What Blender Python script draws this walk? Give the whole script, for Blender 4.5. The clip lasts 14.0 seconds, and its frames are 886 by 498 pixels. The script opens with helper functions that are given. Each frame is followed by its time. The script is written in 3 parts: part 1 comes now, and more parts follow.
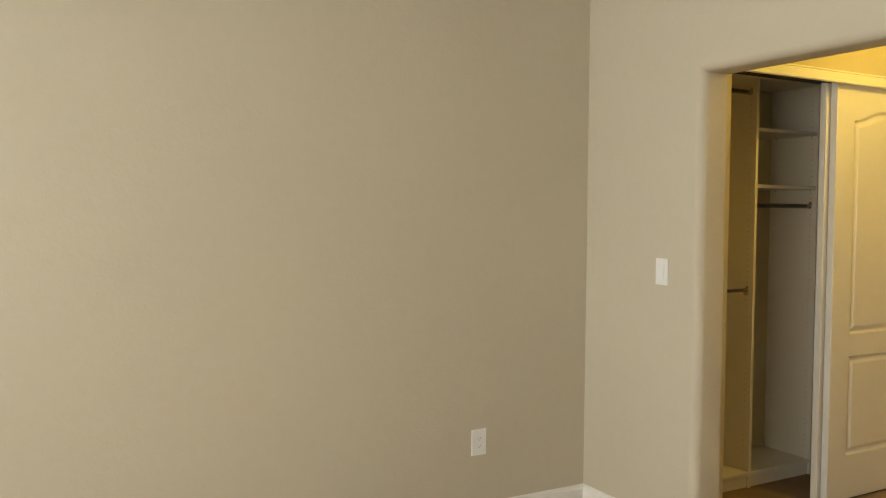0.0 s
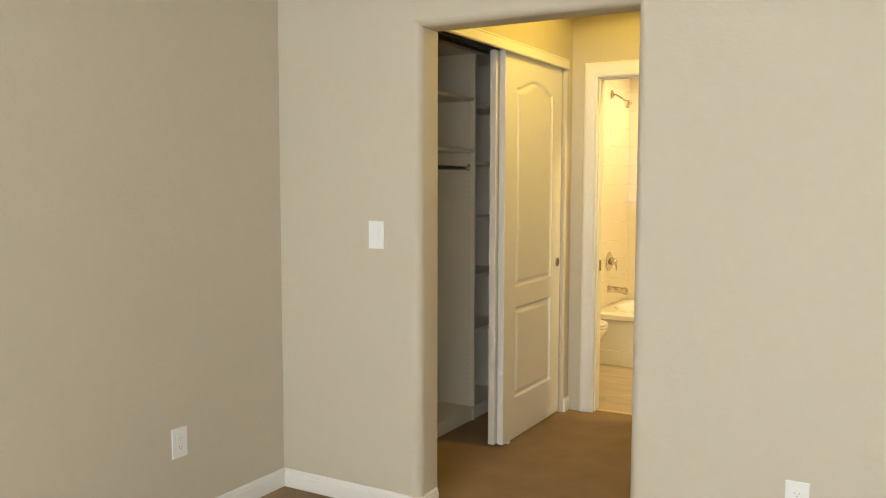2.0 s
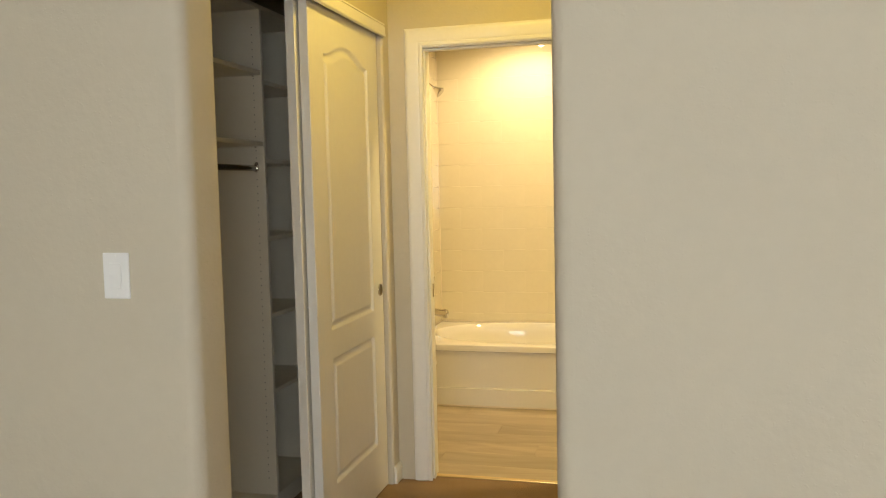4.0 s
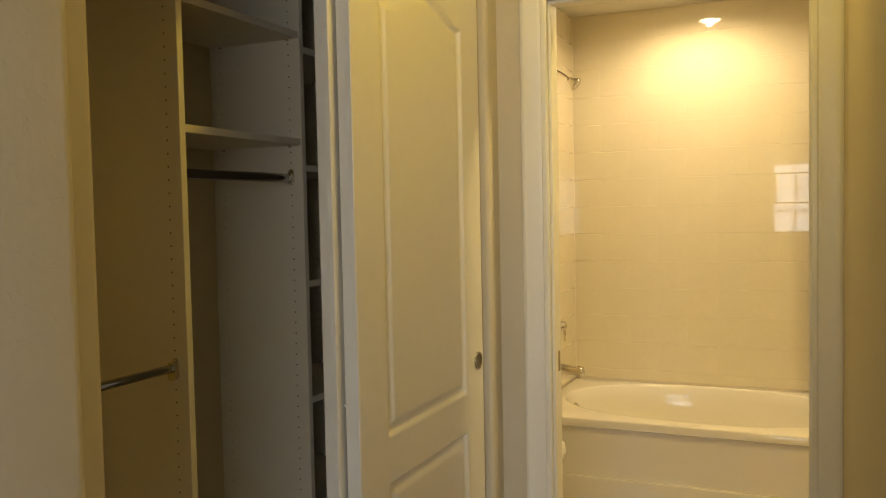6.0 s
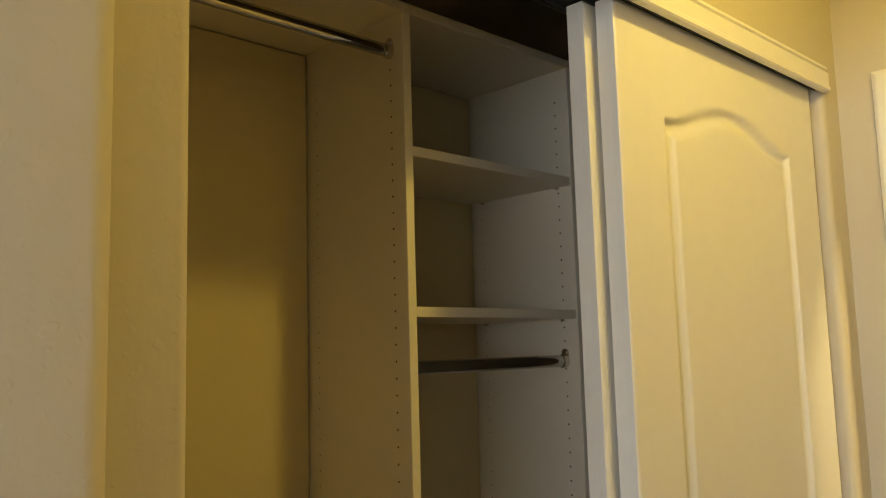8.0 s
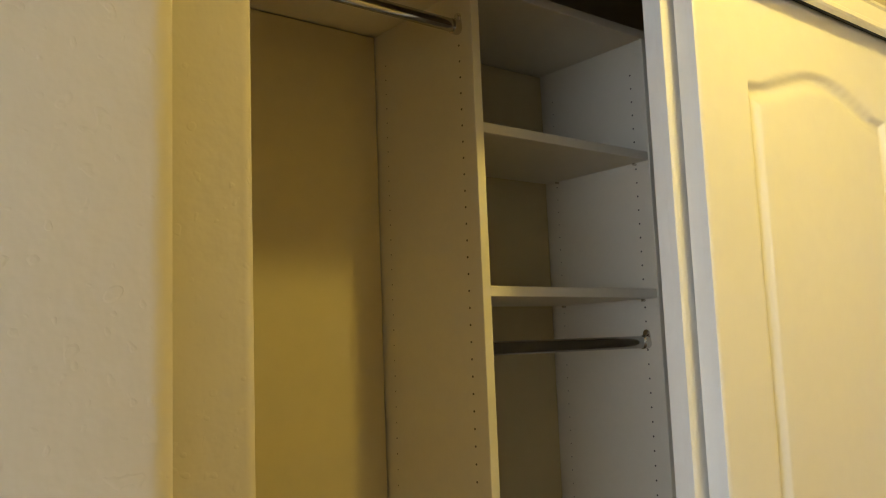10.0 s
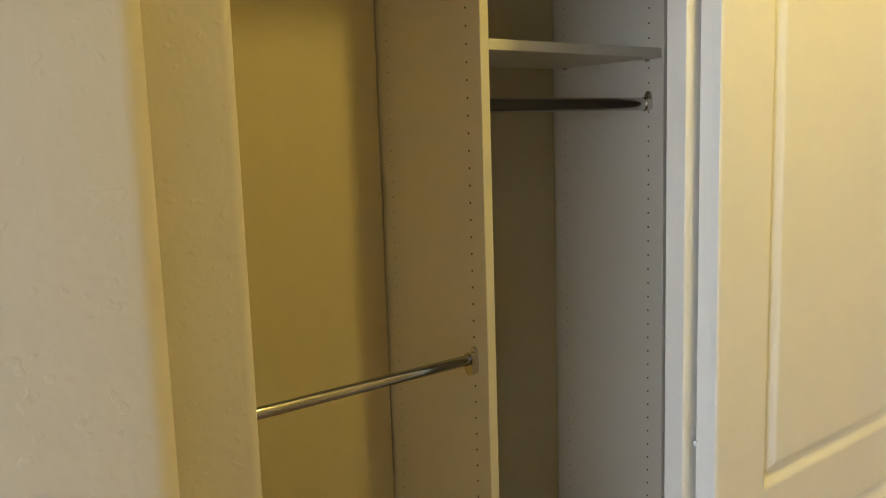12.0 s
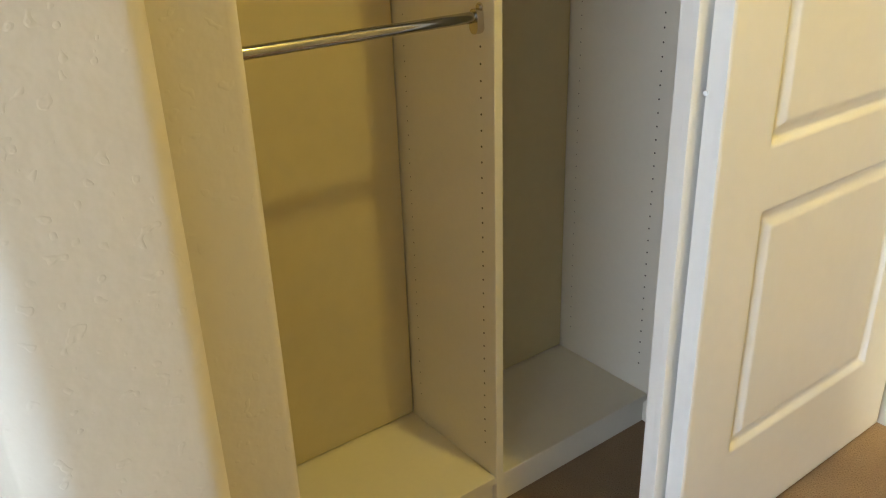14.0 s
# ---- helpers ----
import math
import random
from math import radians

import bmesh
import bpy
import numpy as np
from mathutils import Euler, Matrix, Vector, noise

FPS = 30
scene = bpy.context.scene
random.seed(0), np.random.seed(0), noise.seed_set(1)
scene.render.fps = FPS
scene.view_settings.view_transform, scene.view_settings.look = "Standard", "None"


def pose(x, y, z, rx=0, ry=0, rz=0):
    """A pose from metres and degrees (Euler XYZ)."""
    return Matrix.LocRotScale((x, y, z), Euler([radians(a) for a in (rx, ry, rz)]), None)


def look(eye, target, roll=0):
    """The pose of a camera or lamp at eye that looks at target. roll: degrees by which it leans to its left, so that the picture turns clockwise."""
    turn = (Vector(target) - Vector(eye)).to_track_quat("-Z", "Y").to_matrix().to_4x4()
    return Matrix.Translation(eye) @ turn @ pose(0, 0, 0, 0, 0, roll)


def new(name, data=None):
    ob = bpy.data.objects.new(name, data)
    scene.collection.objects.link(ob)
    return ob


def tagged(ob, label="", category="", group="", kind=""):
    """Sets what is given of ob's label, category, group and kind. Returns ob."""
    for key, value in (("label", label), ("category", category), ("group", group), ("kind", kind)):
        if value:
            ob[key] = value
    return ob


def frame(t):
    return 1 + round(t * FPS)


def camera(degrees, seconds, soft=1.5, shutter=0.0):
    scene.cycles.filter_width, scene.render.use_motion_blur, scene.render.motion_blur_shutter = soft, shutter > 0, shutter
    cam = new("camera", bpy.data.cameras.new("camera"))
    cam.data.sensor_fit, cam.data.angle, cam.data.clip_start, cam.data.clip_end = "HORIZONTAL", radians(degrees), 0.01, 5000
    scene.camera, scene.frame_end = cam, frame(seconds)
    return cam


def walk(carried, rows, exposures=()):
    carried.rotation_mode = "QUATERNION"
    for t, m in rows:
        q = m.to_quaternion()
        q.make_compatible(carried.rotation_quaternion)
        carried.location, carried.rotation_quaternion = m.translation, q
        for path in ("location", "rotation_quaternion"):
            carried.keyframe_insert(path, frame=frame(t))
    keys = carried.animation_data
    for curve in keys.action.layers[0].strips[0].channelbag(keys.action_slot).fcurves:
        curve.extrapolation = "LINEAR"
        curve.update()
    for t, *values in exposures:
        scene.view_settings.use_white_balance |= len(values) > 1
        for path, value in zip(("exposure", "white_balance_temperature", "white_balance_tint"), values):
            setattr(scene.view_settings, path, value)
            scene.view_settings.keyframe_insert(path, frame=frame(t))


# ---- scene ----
cam = camera(56.16, 14.0, soft=1.1)
# seconds, eye x y z, yaw, pitch, roll
ROWS = [
    (0, 0.076, -0.157, 1.450, -29.13, -2.54, 0.40),
    (0.5, -0.126, -0.025, 1.439, -39.23, -3.18, 0.39),
    (1, -0.259, 0.120, 1.426, -47.42, -3.74, 0.74),
    (1.5, -0.267, 0.363, 1.421, -54.08, -4.02, 0.77),
    (2, -0.192, 0.577, 1.419, -60.02, -4.64, 0.12),
    (2.5, -0.027, 0.782, 1.421, -66.06, -5.49, -0.54),
    (3, 0.221, 0.950, 1.400, -70.95, -5.30, -1.01),
    (3.5, 0.545, 1.094, 1.391, -74.44, -4.48, -1.25),
    (3.7, 0.677, 1.161, 1.399, -75.69, -4.24, -1.35),
    (5.8, 2.025, 1.529, 1.396, -68.77, -3.22, -0.90),
    (6, 2.124, 1.543, 1.399, -66.12, -2.67, -1.17),
    (6.5, 2.340, 1.588, 1.423, -59.21, -1.28, -1.52),
    (7, 2.494, 1.684, 1.457, -53.98, 0.89, -1.76),
    (7.5, 2.581, 1.736, 1.488, -49.02, 4.26, -1.83),
    (8, 2.623, 1.737, 1.530, -44.12, 6.87, -1.61),
    (8.2, 2.653, 1.742, 1.534, -42.28, 8.15, -1.00),
    (10.3, 2.649, 1.765, 1.500, -38.39, 5.97, -2.14),
    (10.5, 2.648, 1.770, 1.496, -38.51, 4.59, -1.99),
    (11, 2.654, 1.767, 1.480, -38.26, 1.10, -1.92),
    (11.5, 2.658, 1.771, 1.456, -38.29, -2.60, -2.40),
    (12, 2.673, 1.771, 1.457, -38.11, -8.15, -1.85),
    (12.5, 2.672, 1.765, 1.354, -38.01, -10.36, -1.14),
    (13, 2.671, 1.759, 1.310, -37.73, -14.11, -1.26),
    (13.5, 2.680, 1.755, 1.306, -37.03, -19.84, -1.19),
    (14, 2.685, 1.753, 1.279, -36.26, -24.52, -1.97),
]
EXPOSURES = [(0, -0.84, 7300, 10), (0.5, -0.66, 6950, 10), (1.5, -0.62, 6700, 10), (3.7, -0.84, 6600, 10), (5.8, -1.34, 6750, 10), (6.5, -1.34, 6750, 10), (7.0, -1.36, 6700, 10), (7.5, -1.15, 6500, 10),
             (8.2, -0.74, 6150, 10), (10.3, -0.43, 5650, 10), (12, -0.30, 5450, 10), (14, 0.14, 5300, 10)]
walk(cam, [(t, pose(x, y, z, 90 + pitch, 0, yaw) @ pose(0, 0, 0, 0, 0, roll)) for t, x, y, z, yaw, pitch, roll in ROWS], EXPOSURES)

# ---- world and large lights ----
world = bpy.data.worlds.new("world")
scene.world = world
world.use_nodes = True
wt = world.node_tree
sky = wt.nodes.new("ShaderNodeTexSky")
sky.sky_type = "NISHITA"
sky.sun_disc = False
sky.sun_elevation = radians(50)
sky.sun_rotation = radians(90)
wt.links.new(sky.outputs[0], wt.nodes["Background"].inputs[0])
wt.nodes["Background"].inputs[1].default_value = 0.1

sun = new("sun", bpy.data.lights.new("sun", "SUN"))
sun.data.energy, sun.data.angle, sun.data.color = 3.0, radians(0.5), (1, 0.95, 0.88)
sun.matrix_world = look((20, 0, 24), (0, 0, 0))

WARM = (1.0, 0.70, 0.12)


def area_lamp(name, eye, target, sx, sy, watts, colour, shape="RECTANGLE", spread=180):
    lamp = new(name, bpy.data.lights.new(name, "AREA"))
    d = lamp.data
    d.shape, d.size, d.size_y, d.energy, d.color = shape, sx, sy, watts, colour
    d.spread = radians(spread)
    lamp.matrix_world = look(eye, target)
    return lamp


def spot_lamp(name, eye, target, watts, colour, angle, blend, radius):
    lamp = new(name, bpy.data.lights.new(name, "SPOT"))
    d = lamp.data
    d.energy, d.color, d.spot_size, d.spot_blend, d.shadow_soft_size = watts, colour, radians(angle), blend, radius
    lamp.matrix_world = look(eye, target)
    return lamp


# daylight through the bedroom window, the hall's ceiling light, the tub downlight and an added bathroom fill
area_lamp("window_daylight", (-2.78, 0.35, 1.48), (3, 0.35, 1.38), 3.5, 1.15, 312, (0.898, 0.957, 1.0))
spot_lamp("hall_lamp", (3.83, 1.84, 2.465), (3.83, 1.84, 0), 53, WARM, 177, 0.15, 0.06)
spot_lamp("tub_lamp", (6.45, 2.09, 2.480), (6.45, 2.09, 0), 128, (1.0, 0.765, 0.44), 170, 0.6, 0.018)
# added fill out of view, in place of the bathroom's other lighting
spot_lamp("bath_fill_lamp", (4.98, 0.90, 2.485), (4.98, 0.90, 0), 300, (1.0, 0.735, 0.27), 174, 0.4, 0.06)


# ---- materials ----
def material(name, base, rough=0.5, metal=0.0, spec=0.5, vary=0.06, scale=3.0, fine=60.0, bump=0.0, bump_scale=200.0, bump_dist=0.002, coat=0.0, rand=0.0, blobs=0.0):
    """Paint, plaster, plastic or metal with two scales of colour variation and a fine relief."""
    m = bpy.data.materials.new(name)
    m.use_nodes = True
    nt = m.node_tree
    b = nt.nodes["Principled BSDF"]
    b.inputs["Roughness"].default_value, b.inputs["Metallic"].default_value = rough, metal
    b.inputs["Specular IOR Level"].default_value, b.inputs["Coat Weight"].default_value = spec, coat
    co = nt.nodes.new("ShaderNodeTexCoord")
    n1, n2 = nt.nodes.new("ShaderNodeTexNoise"), nt.nodes.new("ShaderNodeTexNoise")
    n1.inputs["Scale"].default_value, n1.inputs["Detail"].default_value = scale, 4
    n2.inputs["Scale"].default_value, n2.inputs["Detail"].default_value = fine, 3
    for n in (n1, n2):
        nt.links.new(co.outputs["Object"], n.inputs["Vector"])
    add = nt.nodes.new("ShaderNodeMath")
    add.operation = "ADD"
    nt.links.new(n1.outputs["Fac"], add.inputs[0])
    nt.links.new(n2.outputs["Fac"], add.inputs[1])
    last = add
    if rand:
        info, mul, add2 = nt.nodes.new("ShaderNodeObjectInfo"), nt.nodes.new("ShaderNodeMath"), nt.nodes.new("ShaderNodeMath")
        mul.operation, mul.inputs[1].default_value, add2.operation = "MULTIPLY_ADD", rand, "ADD"
        mul.inputs[2].default_value = -rand / 2
        nt.links.new(info.outputs["Random"], mul.inputs[0])
        nt.links.new(add.outputs[0], add2.inputs[0])
        nt.links.new(mul.outputs[0], add2.inputs[1])
        last = add2
    ramp = nt.nodes.new("ShaderNodeMapRange")
    ramp.inputs["From Min"].default_value, ramp.inputs["From Max"].default_value = 0.5, 1.5
    ramp.inputs["To Min"].default_value, ramp.inputs["To Max"].default_value = 1 - vary, 1 + vary
    nt.links.new(last.outputs[0], ramp.inputs["Value"])
    vm = nt.nodes.new("ShaderNodeVectorMath")
    vm.operation = "SCALE"
    vm.inputs[0].default_value = base
    nt.links.new(ramp.outputs[0], vm.inputs["Scale"])
    nt.links.new(vm.outputs[0], b.inputs["Base Color"])
    if bump:
        n3, bp = nt.nodes.new("ShaderNodeTexNoise"), nt.nodes.new("ShaderNodeBump")
        n3.inputs["Scale"].default_value, n3.inputs["Detail"].default_value = bump_scale, 2
        bp.inputs["Strength"].default_value, bp.inputs["Distance"].default_value = bump, bump_dist
        nt.links.new(co.outputs["Object"], n3.inputs["Vector"])
        height = n3.outputs["Fac"]
        if blobs:
            n4, mr, sm = nt.nodes.new("ShaderNodeTexNoise"), nt.nodes.new("ShaderNodeMapRange"), nt.nodes.new("ShaderNodeMath")
            n4.inputs["Scale"].default_value, n4.inputs["Detail"].default_value, n4.inputs["Distortion"].default_value = 75, 1.0, 0.0
            mr.inputs["From Min"].default_value, mr.inputs["From Max"].default_value, mr.inputs["To Max"].default_value = 0.655, 0.72, blobs
            sm.operation = "ADD"
            nt.links.new(co.outputs["Object"], n4.inputs["Vector"])
            nt.links.new(n4.outputs["Fac"], mr.inputs["Value"])
            nt.links.new(mr.outputs[0], sm.inputs[0])
            nt.links.new(n3.outputs["Fac"], sm.inputs[1])
            height = sm.outputs[0]
        nt.links.new(height, bp.inputs["Height"])
        nt.links.new(bp.outputs[0], b.inputs["Normal"])
    return m


def wood_material(name, light, dark, rough):
    """Vinyl planks: long grain along y, each plank a little different."""
    m = bpy.data.materials.new(name)
    m.use_nodes = True
    nt = m.node_tree
    b = nt.nodes["Principled BSDF"]
    b.inputs["Roughness"].default_value = rough
    co, info = nt.nodes.new("ShaderNodeTexCoord"), nt.nodes.new("ShaderNodeObjectInfo")
    mp = nt.nodes.new("ShaderNodeMapping")
    mp.inputs["Scale"].default_value = (4.5, 0.8, 4.5)
    nt.links.new(co.outputs["Object"], mp.inputs["Vector"])
    off = nt.nodes.new("ShaderNodeVectorMath")
    off.operation = "MULTIPLY_ADD"
    off.inputs[1].default_value = (31, 17, 5)
    comb = nt.nodes.new("ShaderNodeCombineXYZ")
    for k in range(3):
        nt.links.new(info.outputs["Random"], comb.inputs[k])
    nt.links.new(comb.outputs[0], off.inputs[0])
    nt.links.new(mp.outputs[0], off.inputs[2])
    n = nt.nodes.new("ShaderNodeTexNoise")
    n.inputs["Scale"].default_value, n.inputs["Detail"].default_value, n.inputs["Distortion"].default_value = 2.2, 7, 1.2
    nt.links.new(off.outputs[0], n.inputs["Vector"])
    r = nt.nodes.new("ShaderNodeValToRGB")
    r.color_ramp.elements[0].position, r.color_ramp.elements[1].position = 0.3, 0.68
    r.color_ramp.elements[0].color, r.color_ramp.elements[1].color = (*dark, 1), (*light, 1)
    nt.links.new(n.outputs["Fac"], r.inputs["Fac"])
    mr = nt.nodes.new("ShaderNodeMapRange")
    mr.inputs["To Min"].default_value, mr.inputs["To Max"].default_value = 0.85, 1.1
    nt.links.new(info.outputs["Random"], mr.inputs["Value"])
    vm = nt.nodes.new("ShaderNodeVectorMath")
    vm.operation = "SCALE"
    nt.links.new(r.outputs["Color"], vm.inputs[0])
    nt.links.new(mr.outputs[0], vm.inputs["Scale"])
    nt.links.new(vm.outputs[0], b.inputs["Base Color"])
    bp = nt.nodes.new("ShaderNodeBump")
    bp.inputs["Strength"].default_value, bp.inputs["Distance"].default_value = 0.15, 0.001
    nt.links.new(n.outputs["Fac"], bp.inputs["Height"])
    nt.links.new(bp.outputs[0], b.inputs["Normal"])
    return m


def glow_material(name, colour, strength):
    m = bpy.data.materials.new(name)
    m.use_nodes = True
    b = m.node_tree.nodes["Principled BSDF"]
    b.inputs["Base Color"].default_value = (*colour, 1)
    b.inputs["Emission Color"].default_value = (*colour, 1)
    b.inputs["Emission Strength"].default_value = strength
    return m


def glass_material(name):
    m = bpy.data.materials.new(name)
    m.use_nodes = True
    b = m.node_tree.nodes["Principled BSDF"]
    b.inputs["Transmission Weight"].default_value, b.inputs["Roughness"].default_value, b.inputs["IOR"].default_value = 1, 0.0, 1.45
    return m


PAINT = material("greige_wall_paint", (0.556, 0.502, 0.392), 0.75, spec=0.3, vary=0.03, scale=1.3, fine=25, bump=0.20, bump_scale=60, bump_dist=0.004, blobs=0.40)
CEIL = material("white_ceiling_paint", (0.75, 0.72, 0.66), 0.85, spec=0.2, vary=0.03, bump=0.3, bump_scale=80, bump_dist=0.003)
TRIM = material("white_trim_paint", (0.80, 0.78, 0.73), 0.35, vary=0.03, scale=2, fine=40, bump=0.05, bump_scale=60)
DOOR = material("white_door_paint", (0.76, 0.74, 0.68), 0.42, vary=0.03, scale=1.6, fine=30, bump=0.10, bump_scale=90, bump_dist=0.001)
MELAMINE = material("off_white_melamine", (0.78, 0.725, 0.60), 0.4, vary=0.025, scale=2.0, fine=80, bump=0.03, bump_scale=300)
BACKING = material("tan_backing_board", (0.57, 0.49, 0.29), 0.6, spec=0.3, vary=0.04, scale=1.5, fine=30, bump=0.05, bump_scale=120)
CARPET = material("tan_carpet", (0.30, 0.205, 0.118), 0.95, spec=0.1, vary=0.22, scale=6, fine=220, bump=1.0, bump_scale=260, bump_dist=0.006)
CHROME = material("brushed_nickel", (0.62, 0.58, 0.52), 0.2, metal=1.0, vary=0.04, scale=8, fine=120)
BRONZE = material("chromed_steel_tube", (0.46, 0.45, 0.43), 0.12, metal=1.0, vary=0.06, scale=6, fine=150)
BRASS = material("satin_brass", (0.70, 0.55, 0.28), 0.3, metal=1.0, vary=0.05)
# the strike plate's own dark metal, also the shade inside the finger pull
PULL = material("dark_nickel_and_cup_shade", (0.27, 0.22, 0.15), 0.08, metal=1.0, vary=0.1, scale=30)
PLATE = material("white_plastic", (0.82, 0.82, 0.80), 0.35, vary=0.01)
# the shade inside outlet slots and pin holes, as a dark colour
HOLE_SHADE = material("dark_hole_shade", (0.09, 0.07, 0.05), 0.6)
ACRYLIC = material("white_acrylic", (0.80, 0.77, 0.70), 0.07, vary=0.02, scale=2, coat=0.3)
TILE = material("cream_glazed_tile", (0.74, 0.675, 0.51), 0.03, coat=0.5, vary=0.03, scale=5, fine=30, rand=0.04, bump=0.008, bump_scale=9, bump_dist=0.002)
GROUT = material("pale_grout", (0.74, 0.66, 0.53), 0.6, vary=0.08, fine=120)
PORCELAIN = material("white_porcelain", (0.82, 0.80, 0.75), 0.08, vary=0.01, coat=0.4)
PLANK = wood_material("pale_oak_vinyl", (0.50, 0.42, 0.31), (0.36, 0.29, 0.205), 0.38)
BLACK = material("black_track", (0.03, 0.03, 0.03), 0.5)
GLASS = glass_material("window_glass")
LENS = glow_material("lamp_lens", (1.0, 0.80, 0.48), 110)
LENS_HALL = glow_material("hall_lamp_lens", (1.0, 0.72, 0.2), 5)
GRASS = material("lawn", (0.06, 0.09, 0.03), 0.9, vary=0.4, scale=0.6, fine=20)


# ---- mesh helpers ----
def finish(name, bm, mat, smooth=False):
    bmesh.ops.recalc_face_normals(bm, faces=bm.faces)
    me = bpy.data.meshes.new(name)
    bm.to_mesh(me)
    bm.free()
    me.materials.append(mat)
    if smooth:
        for p in me.polygons:
            p.use_smooth = True
    return me


def part(name, bm, mat, parent=None, label="", smooth=False):
    ob = new(name, finish(name, bm, mat, smooth))
    if parent:
        ob.parent = parent
    if label:
        ob["label"] = label
    return ob


def thing(name, label, category, group="", kind="", at=(0, 0, 0)):
    ob = new(name)
    ob.location = at
    ob.empty_display_size = 0.05
    return tagged(ob, label, category, group, kind)


def structure(name, bm, mat, label="", category="", smooth=False):
    return tagged(part(name, bm, mat, None, "", smooth), label, category, kind="structure")


def box(bm, x0, y0, z0, x1, y1, z1, bevel=0.0, seg=2):
    m = Matrix.Translation(((x0 + x1) / 2, (y0 + y1) / 2, (z0 + z1) / 2)) @ Matrix.Diagonal((abs(x1 - x0), abs(y1 - y0), abs(z1 - z0), 1))
    vs = bmesh.ops.create_cube(bm, size=1, matrix=m)["verts"]
    if bevel:
        es = list({e for v in vs for e in v.link_edges})
        bmesh.ops.bevel(bm, geom=es, offset=bevel, segments=seg, profile=0.6, affect="EDGES")
    return bm


def boxes(*specs, bevel=0.0):
    bm = bmesh.new()
    for s in specs:
        box(bm, *s, bevel=bevel)
    return bm


def rod(bm, a, b, r, seg=20, r2=None):
    a, b = Vector(a), Vector(b)
    m = Matrix.Translation((a + b) / 2) @ (b - a).to_track_quat("Z", "Y").to_matrix().to_4x4()
    bmesh.ops.create_cone(bm, cap_ends=True, segments=seg, radius1=r, radius2=r if r2 is None else r2, depth=(b - a).length, matrix=m)
    return bm


def extrude_poly(bm, pts, z0, z1, axis="z"):
    """A prism over a polygon of (u, v): z: (x, y) up; y: (x, z) along y; x: (y, z) along x."""
    def at(u, v, w):
        return (u, v, w) if axis == "z" else (u, w, v) if axis == "y" else (w, u, v)
    lo, hi = [bm.verts.new(at(u, v, z0)) for u, v in pts], [bm.verts.new(at(u, v, z1)) for u, v in pts]
    bm.faces.new(lo), bm.faces.new(hi[::-1])
    n = len(pts)
    for i in range(n):
        bm.faces.new((lo[i], lo[(i + 1) % n], hi[(i + 1) % n], hi[i]))
    return bm


def arc(cx, cy, r, a0, a1, n=8):
    return [(cx + r * math.cos(radians(a0 + (a1 - a0) * i / n)), cy + r * math.sin(radians(a0 + (a1 - a0) * i / n))) for i in range(n + 1)]


def lathe(bm, profile, m=Matrix(), seg=32, caps=True):
    """Rings of (radius, height) round z, moved by m."""
    rings = []
    for r, h in profile:
        rings.append([bm.verts.new(m @ Vector((r * math.cos(2 * math.pi * k / seg), r * math.sin(2 * math.pi * k / seg), h))) for k in range(seg)])
    for a, b in zip(rings, rings[1:]):
        for k in range(seg):
            bm.faces.new((a[k], a[(k + 1) % seg], b[(k + 1) % seg], b[k]))
    if caps:
        bm.faces.new(rings[0][::-1]), bm.faces.new(rings[-1])
    return bm


def loft(bm, rings, cap0=True, cap1=True):
    vs = [[bm.verts.new(p) for p in ring] for ring in rings]
    n = len(vs[0])
    for a, b in zip(vs, vs[1:]):
        for k in range(n):
            bm.faces.new((a[k], a[(k + 1) % n], b[(k + 1) % n], b[k]))
    if cap0:
        bm.faces.new(vs[0][::-1])
    if cap1:
        bm.faces.new(vs[-1])
    return bm


def smooth_by_angle(ob, degrees=35):
    for p in ob.data.polygons:
        p.use_smooth = True
    bm = bmesh.new()
    bm.from_mesh(ob.data)
    for e in bm.edges:
        if len(e.link_faces) == 2:
            e.smooth = e.calc_face_angle(0) < radians(degrees)
    bm.to_mesh(ob.data)
    bm.free()
    return ob


# ---- plan ----
XW, XW2 = 2.720, 2.888          # bedroom face and hall face of the wall with the opening
YJ, YR, ZH = 2.37, 1.472, 2.045  # the opening's jambs and head
YN, YL = 3.113, 3.160         # bedroom side wall; closet back and bathroom side wall
YC, YC2 = 2.45, 2.57          # closet front wall
XC0, XC1, ZF = 2.990, 4.535, 2.120  # closet opening
XB, XB2 = 4.622, 4.742        # bathroom door wall
YD0, YD1, ZD = 1.535, 2.288, 2.04  # clear bathroom doorway
XT, YT, XE = 5.965, 2.81, 6.90   # tub front, tub end wall, bathroom far wall
ZC, ZB, ZL = 2.50, 2.74, 2.50   # ceilings of bathroom, bedroom and hall
X0, Y0 = -2.6, -2.6           # bedroom far corner
R, RB = 0.042, 0.025

# ---- ground and floors ----
bm = bmesh.new()
bmesh.ops.create_grid(bm, x_segments=8, y_segments=8, size=400)
ground = structure("ground", bm, GRASS, "mown green lawn outside the house", "ground")
ground.location.z = -0.35

structure("floor", boxes((X0, Y0, -0.12, XW2, YL, 0.0), (XW2, YR - 0.16, -0.12, 4.70, YL, 0.0)), CARPET, "short tan cut-pile carpet in bedroom, hall and closet", "floor")
structure("bathroom_subfloor", boxes((4.70, 0.4, -0.12, XE, YL, -0.006)), GROUT, "floor under the bathroom planks", "floor")

# ---- walls ----
wall_side = structure("wall_north", boxes((X0 - 0.15, YN, -0.1, XW, YL + 0.15, ZB), (XW, YL, -0.1, XE + 0.15, YL + 0.15, ZB)), PAINT, "plain greige painted bedroom side wall", "wall")
